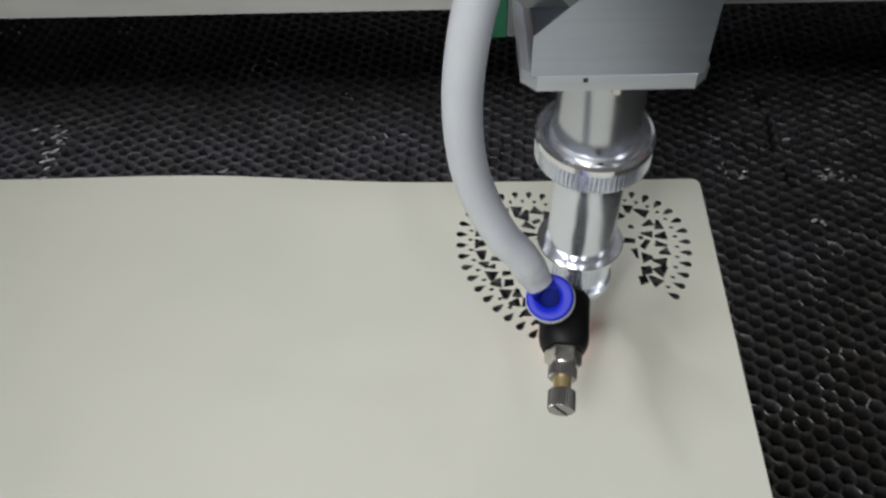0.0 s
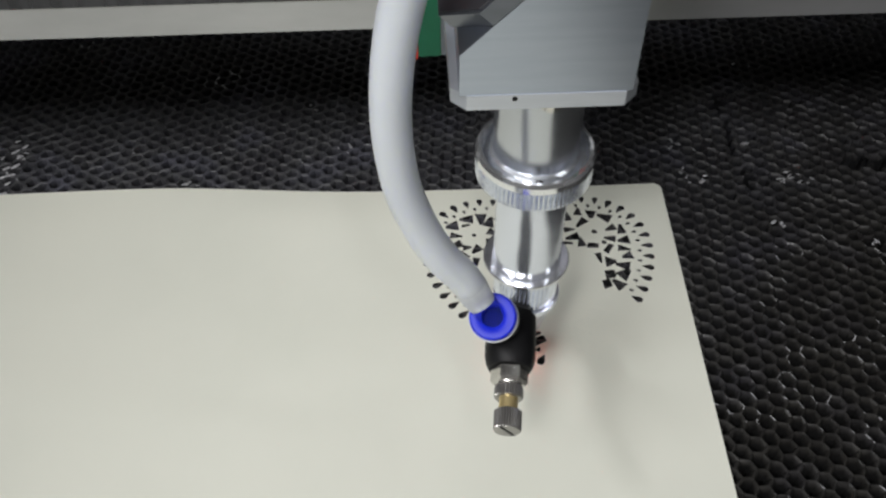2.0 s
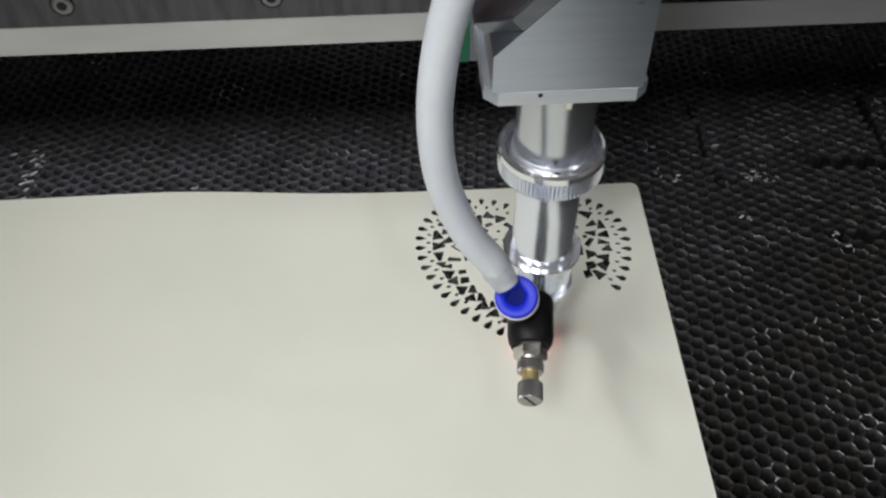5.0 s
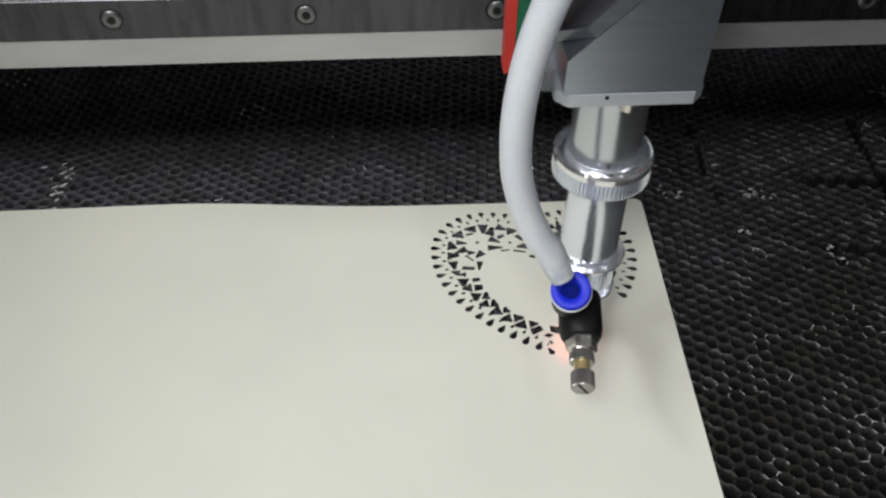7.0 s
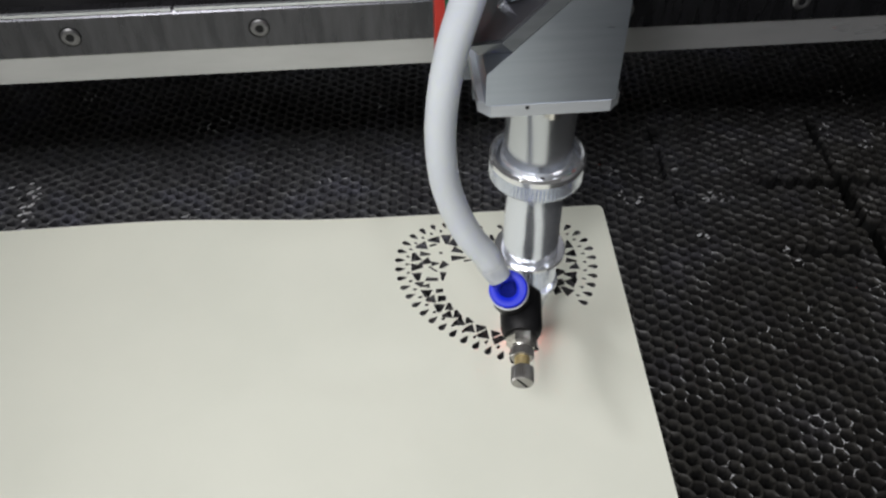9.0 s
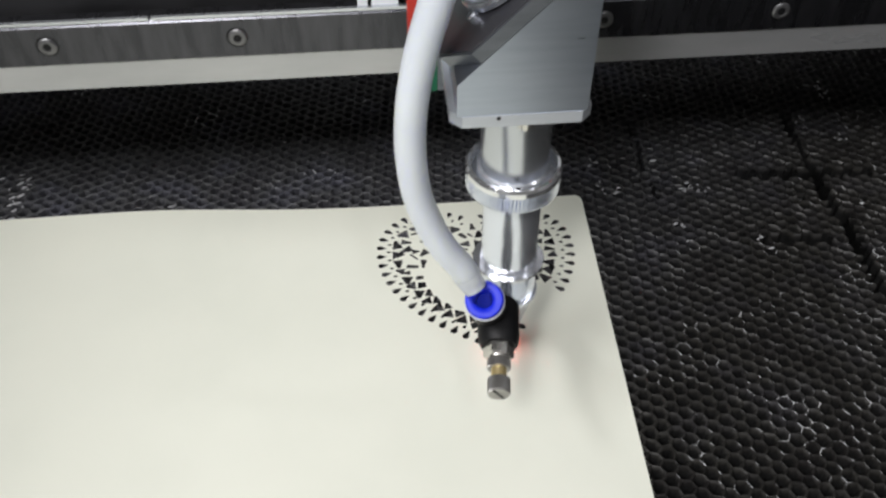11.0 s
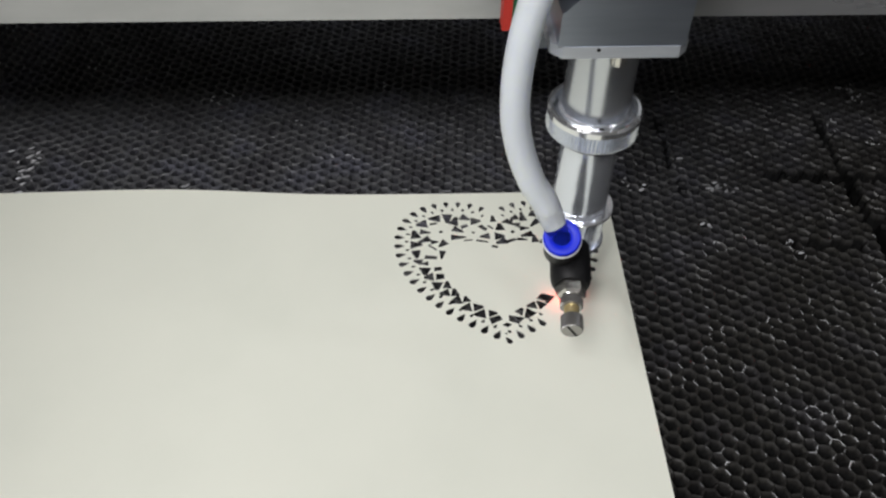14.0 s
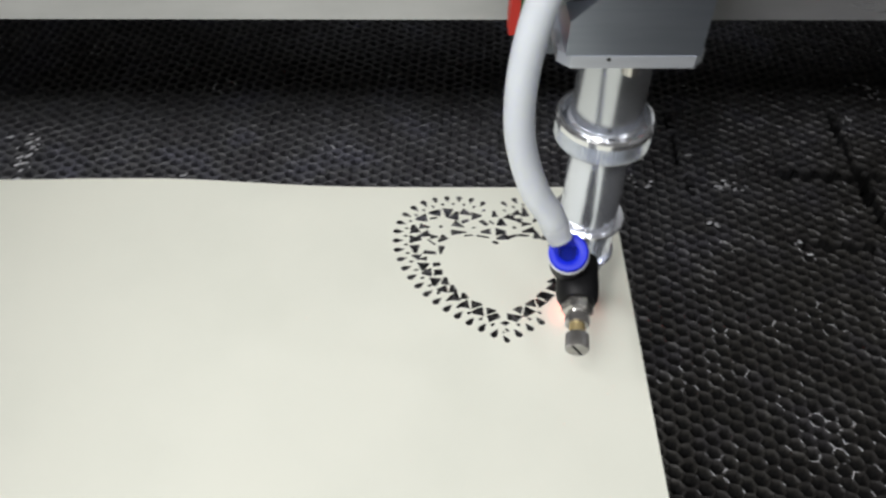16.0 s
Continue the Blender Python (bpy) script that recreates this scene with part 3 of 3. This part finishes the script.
part("knurled_ring", turned([(83.0, 13.0), (83.6, 14.0), (84.2, 14.6), (89.6, 14.6), (89.8, 12.9)], sides=240, teeth=((2, 3), 0.85, 3)), CHROME, head, "polished ring nut with a knurled rim")
part("ring_rim", turned([(88.0, 12.9), (89.7, 13.4), (89.75, 14.7), (91.6, 14.75), (92.4, 14.1), (92.5, 13.3), (91.9, 12.9), (88.0, 12.7)], sides=96), POLISH, head, "polished upper rim", True)
part("set_screw", turned([(0, 1.0), (1.2, 1.0)], (-0.6, -12.9, 91.2), (0, -0.5, 0.86), 16), BLACK, head)
part("lower_tube", turned([(50.9, 9.6), (51.6, 9.45), (53.0, 9.3), (70, 9.2), (77, 9.2), (80, 8.8)], (0.4, 0, 0), sides=64), LATHE, head, smooth=True)
part("tube_flange", turned([(49.9, 8.6), (50.0, 11.6), (50.3, 11.95), (50.9, 11.95), (51.15, 11.7), (51.0, 9.3)], (0.4, 0, 0), sides=80), POLISH, head, "bright flat flange", True)
part("tube_groove", turned([(79.9, 8.7), (80.2, 10.2), (83.4, 10.2)], sides=64), NICKEL, head, smooth=True)
part("knurled_sleeve", turned([(36.2, 8.2), (37, 9.1), (49.0, 9.1), (49.7, 8.6)], (1.0, 0, 0), sides=135, teeth=((1, 2), 0.75, 3)), LATHE, head)
part("nozzle", turned([(4, 1.2), (4, 2.2), (8, 3.0), (33, 8.4), (34.6, 9.7), (36.2, 9.6), (36.3, 8.2)], (1.4, 0, 0), sides=64), LATHE, head, smooth=True)
part("bolt_head", turned([(117.8, 1.5), (118.1, 2.3), (124.6, 2.4), (124.8, 2.9), (126.4, 2.9), (127.1, 2.6)], (-0.6, -16.5, 0), sides=24), BRIGHTNUT, head, "short bright bolt head", True)
# a flat black disc stands in for the shade in the bolt's recess
part("bolt_socket_shade", turned([(117.7, 1.35), (117.78, 1.35)], (-0.6, -16.5, 0), sides=6), BLACK, head)
# a black disc on the plate's edge, drawn as the shade in its hole
part("plate_hole_shade", turned([(0, 0.55), (0.08, 0.55)], (-9.9, -28.0, 129.7), (0, -1, 0.0), 12), BLACK, head)
part("pointer_spot", turned([(2.4, 1.2), (2.8, 1.7), (3.6, 1.3)], sides=16), GLOW, head, "glowing red cutting spot")

# air fitting on the nozzle's side
AX = Vector((-0.12, -0.985, -0.12)).normalized()
BODY = Vector((-6.4, -27.5, 47.4))
PORT = Vector((-0.16, -0.48, 0.86)).normalized()
RING = Vector((-12.1, -32.0, 66.3))
part("thread", turned([(4, 4.6), (23, 4.0)], BODY, Vector((0.2, 0.82, -0.52)), 24), BLACK, head)
part("elbow", turned([(-9, 5.4), (-8, 6.6), (3.6, 6.6), (5.8, 6.2), (7.3, 5.4)], BODY, AX, 36), BLACK, head, "black plastic elbow fitting", True)
part("tube_port", turned([(-17, 5.0), (-14, 5.7), (-3.4, 5.4), (-2.8, 5.2)], RING, PORT, 36), BLACK, head, smooth=True)
part("port_rim", turned([(-3.0, 5.7), (-2.4, 6.15), (-1.7, 6.1), (-1.4, 5.7), (-2.75, 5.5)], RING, PORT, 36), WHITEP, head, smooth=True)
part("release_ring", turned([(-1.7, 5.45), (-0.6, 5.85), (0.4, 5.75), (0.8, 5.3), (0.85, 4.4), (0.7, 3.2), (0.2, 2.6), (-1.6, 2.4)], RING, PORT, 44), BLUE, head, "bright blue release ring", True)
part("hex_nut", bevelled(turned([(7.3, 4.3), (7.7, 4.8), (10.8, 4.8), (11.5, 4.1)], BODY, AX, 6), 0.3), BRIGHTNUT, head, "bright hexagon nut")
part("nut_collar", turned([(11.3, 3.5), (11.5, 3.6), (12.0, 3.4), (12.1, 2.6)], BODY, AX, 32), BRIGHTNUT, head, smooth=True)
part("lock_nut", turned([(11.9, 2.8), (12.2, 3.4), (12.6, 3.7), (14.9, 3.7), (15.3, 3.3)], BODY, AX, 78, teeth=((2, 3), 0.4, 3)), KNURLED, head, "knurled lock nut")
part("valve_stem", turned([(15.1, 2.4), (19.4, 2.4)], BODY, AX, 20), BRASS, head, "brass valve stem", True)
knob = part("knob", turned([(18.4, 2.6), (18.8, 3.5), (23.4, 3.5), (23.9, 3.2)], BODY, AX, 64, teeth=((1, 2), 0.3, 2)), KNURLED, head, "knurled slotted adjusting knob")


def slot_shade_mesh():
    m, bm = frame_of(AX), box(-0.4, 0.4, -3.1, 3.1, 23.88, 23.98)
    turn = Matrix.Rotation(0.6, 3, "Z")
    for v in bm.verts:
        v.co = BODY * MM + m @ (turn @ v.co)
    return bm


# a thin black bar on the knob's face, drawn as the slot's shade
part("slot", slot_shade_mesh(), BLACK, knob)


def hose_mesh(first, last_one):
    way = [RING - PORT * 1.6, RING + PORT * 1.6 + Vector((-0.9, 1.0, 0.2)), RING + Vector((-4.0, 2.2, 6.4)), Vector((-19.2, -29.4, 79.5)), Vector((-23.6, -29.2, 86.5)), Vector((-28.0, -28.4, 97)), Vector((-31.0, -28, 110)),
           Vector((-31.5, -27.5, 127)), Vector((-28.9, -26.5, 145)), Vector((-23.6, -25.5, 163)), Vector((-16.6, -23, 186)), Vector((-8, -18, 210))]
    pts = []
    for i in range(len(way) - 1):
        p0, p1, p2, p3 = way[max(i - 1, 0)], way[i], way[i + 1], way[min(i + 2, len(way) - 1)]
        for n in range(6):
            t = n / 6
            pts.append(0.5 * (2 * p1 + (p2 - p0) * t + (2 * p0 - 5 * p1 + 4 * p2 - p3) * t * t + (3 * p1 - p0 - 3 * p2 + p3) * t**3))
    pts.append(way[-1])
    bm, last = bmesh.new(), None
    size = {n: 4.1 - 1.9 * max(0.0, 1 - n / 14) for n in range(len(pts))}
    for n, p in list(enumerate(pts))[first:last_one]:
        d = (pts[min(n + 1, len(pts) - 1)] - pts[max(n - 1, 0)]).normalized()
        side = Vector((0, 1, 0)).cross(d).normalized()
        m = Matrix((side, d.cross(side), d)).transposed()
        r = size[n]
        ring = [bm.verts.new((p - RING + m @ Vector((r * math.cos(a), r * math.sin(a), 0))) * MM) for a in (2 * math.pi * q / 24 for q in range(24))]
        if last:
            for i in range(24):
                bm.faces.new((last[i], last[(i + 1) % 24], ring[(i + 1) % 24], ring[i]))
        elif first:
            bm.faces.new(ring)
        last = ring
    if last_one > 20:
        bm.faces.new(last)
    return bm


# a dark blue disc stands in for the shade inside the ring
part("bore_shade", turned([(-1.64, 2.35), (-1.5, 2.35)], RING, PORT, 24), DEEPBLUE, head, "dark blue disc painted as the ring's shaded bore")
hose = part("air_hose", hose_mesh(15, 99), HOSE, head, "milky translucent silicone air hose", True)
hose.location = RING * MM
part("cloudy_length", hose_mesh(9, 16), CLOUDY, hose, "cloudy length of the hose near its end", True)
part("hose_end", hose_mesh(0, 10), CLEAR, hose, "clear end of the hose pushed into the ring", True)


ASH = ((-204.9, 59.9), (-201.0, 56.6), (-204.0, 53.8), (-201.4, 50.6), (-201.6, 45.2), (-205.0, 44.1), (-202.0, 40.2), (-204.8, 39.2), (-202.0, 35.4), (-202.1, 29.8), (-213.4, 58.0))
CRUMBS = ((101.1, 26.7), (97.4, 23.1), (69.4, 26.4), (89.8, 44.0), (124.9, -17.5), (175.1, 6.5), (88.5, 0.7), (98.9, 95.7), (67.4, 23.1))


def swarf():
    bm, rng = bmesh.new(), random.Random(4)
    for spots, size, lean in ((ASH, 1.9, 0.55), (CRUMBS, 1.6, 0.3)):
        for px, py in spots:
            a, r = lean + rng.uniform(-0.3, 0.3), size * rng.uniform(0.75, 1.2)
            e, f, c = Vector((math.cos(a), math.sin(a), 0)) * r, Vector((-math.sin(a), math.cos(a), 0)) * r * 0.42, Vector((px, py, 0.1))
            rim = [bm.verts.new((c + e * u + f * v + Vector((0, 0, rng.uniform(0.0, 0.25)))) * MM) for u, v in ((1, 0.2), (0.4, 1), (-0.6, 0.8), (-1, -0.3), (-0.3, -1), (0.7, -0.7))]
            top = bm.verts.new((c + Vector((0, 0, 0.55))) * MM)
            for k in range(6):
                bm.faces.new((rim[k], rim[(k + 1) % 6], top))
            bm.faces.new(rim[::-1])
    for x, y, count, spread in ((-133.3, 31.5, 3, 2.0), (-203, 52, 5, 5.0), (188, 92, 14, 9.0), (104, 22, 6, 5.0), (61, 46, 4, 4.0), (99.2, 22.1, 4, 2.5), (90.3, 0, 4, 2.5), (63, 26, 5, 5.0), (122.6, -11, 3, 3.0), (165, 69, 4, 9.0), (-86, 75, 2, 2.0), (185, 55, 5, 6.0)):
        for _ in range(count):
            px, py, a, r = x + rng.gauss(0, spread * 0.5), y + rng.gauss(0, spread * 0.5), rng.uniform(0, 6.28), rng.uniform(0.6, 1.3)
            e, f = Vector((math.cos(a), math.sin(a), rng.uniform(-0.2, 0.3))) * r, Vector((-math.sin(a), math.cos(a), 0)) * 0.28
            c = Vector((px, py, 0.15))
            ring = [bm.verts.new((c + q) * MM) for q in (e + f, e - f, Vector((0, 0, 0.35)) - f, Vector((0, 0, 0.35)) + f)]
            tail = [bm.verts.new((c + q) * MM) for q in (-e - f, -e + f)]
            bm.faces.new(ring), bm.faces.new((ring[3], ring[2], tail[0], tail[1]))
            low = bm.verts.new((c + Vector((0, 0, -0.4))) * MM)
            for g, h in ((ring[0], ring[1]), (ring[1], ring[2]), (ring[2], tail[0]), (tail[0], tail[1]), (tail[1], ring[3]), (ring[3], ring[0])):
                bm.faces.new((g, h, low))
    return bm


tagged(part("swarf", swarf(), BARE), "pale flakes of ash and metal scattered on the bed", "debris", kind="stuff")

# ---- the machine's walls, light-blocking panels and the workshop round it ----
tagged(part("machine_base", box(-440, 440, -529, 470, -999, -63), DARK), "black sheet metal cabinet under the cutting bed", "cabinet", kind="structure")
tagged(part("front_panel", box(-440, 440, -529, -521, -62, -2), DARK), "low black sheet metal front panel of the machine", "panel", kind="structure")
# unseen panels, added to keep low light off the bed
tagged(part("back_shade_panel", box(-430, 430, 462, 470, -62, 330), DARK), "unseen black back panel added to block low light", "panel", kind="structure")
# its top edge is sloped to cast the shadow on the card's left
tagged(part("side_shade_panel", prism([(-520, -62), (470, -62), (470, 484), (-342, 362), (-520, 335)], "x", -440, -431), DARK), "unseen black side panel added to block light", "panel", kind="structure")
tagged(part("side_shade_panel", box(431, 440, -520, 470, -62, 400), DARK), "unseen black side panel added to block light", "panel", kind="structure")



tagged(part("wall_north", box(-3000, 3000, 3000, 3200, -1000, 2600), WALLP), "plain workshop wall", "wall", kind="structure")
tagged(part("wall_south", box(-3000, 3000, -3200, -3000, -1000, 2600), WALLP), "plain workshop wall", "wall", kind="structure")
tagged(part("wall_west", box(-3200, -3000, -3000, 3000, -1000, 2600), WALLP), "plain workshop wall", "wall", kind="structure")
tagged(part("wall_east", box(3000, 3200, -3000, 3000, -1000, 2600), WALLP), "plain workshop wall", "wall", kind="structure")
tagged(part("ceiling", box(-3200, 3200, -3200, 3200, 2600, 2700), WALLP), "plain workshop ceiling", "ceiling", kind="structure")
tagged(part("floor", box(-3200, 3200, -3200, 3200, -1100, -1000), WALLP), "plain workshop floor", "floor", kind="structure")

# ---- what moves ----
HEAD = [
    (0.0, -8.0, -49.1), (0.5, -3.2, -48.3), (1.0, -1.0, -52.2), (1.5, -8.6, -54.3), (2.0, -12.8, -54.0), (2.5, -14.7, -49.6), (3.0, -9.4, -56.0), (3.5, -6.2, -58.2),
    (6.0, 2.8, -54.8), (6.5, 6.9, -58.3), (7.0, 6.9, -55.6), (7.5, 9.3, -53.7), (8.0, 6.7, -48.5), (10.5, 3.1, -48.5), (11.0, 3.5, -60.8), (11.5, -0.5, -64.8),
    (11.8, -0.6, -61.8), (11.9, -11.6, -45.0), (12.0, -16.2, -38.2), (12.1, -16.6, -36.4), (12.3, -16.9, -36.7), (12.4, -14.6, -37.3), (12.5, 2.5, -40.8), (12.6, 13.2, -42.0), (12.8, 15.9, -43.0), (13.0, 17.6, -41.4), (13.5, 15.7, -38.3), (14.0, 21.6, -38.8), (14.5, 21.8, -42.0), (15.0, 24.1, -41.3), (15.5, 28.7, -37.8), (16.0, 23.6, -45.3),
]


HOSE_LEAN = [(0.0, 1.7), (1.0, 0.6), (2.0, 1.9), (3.0, 1.9), (3.5, 1.6), (6.0, 0.6), (7.0, -0.8), (8.0, -0.3), (10.5, 0.3), (11.0, 0.5), (11.8, 0.8), (12.0, 2.0), (12.4, 1.8), (12.8, -0.8), (13.0, -1.2), (14.0, -1.6), (15.0, -1.6), (16.0, -1.5)]


def motions():
    walk(hose, [(t, pose(RING.x * MM, RING.y * MM, RING.z * MM, 0, -lean, 0)) for t, lean in HOSE_LEAN])
    walk(head, [(t, pose(x * MM, y * MM, 0)) for t, x, y in HEAD])
    for chip, c, z, when in chips:
        low = pose(c.x * MM, c.y * MM, -52 * MM, 20, 10, 30)
        flat = pose(c.x * MM, c.y * MM, z * MM)
        walk(chip, [(0.0, flat), (when, flat), (when + 0.2, low), (16.0, low)])
    walk(gantry, [(t, pose(0, y * MM, 0)) for t, x, y in HEAD])


motions()
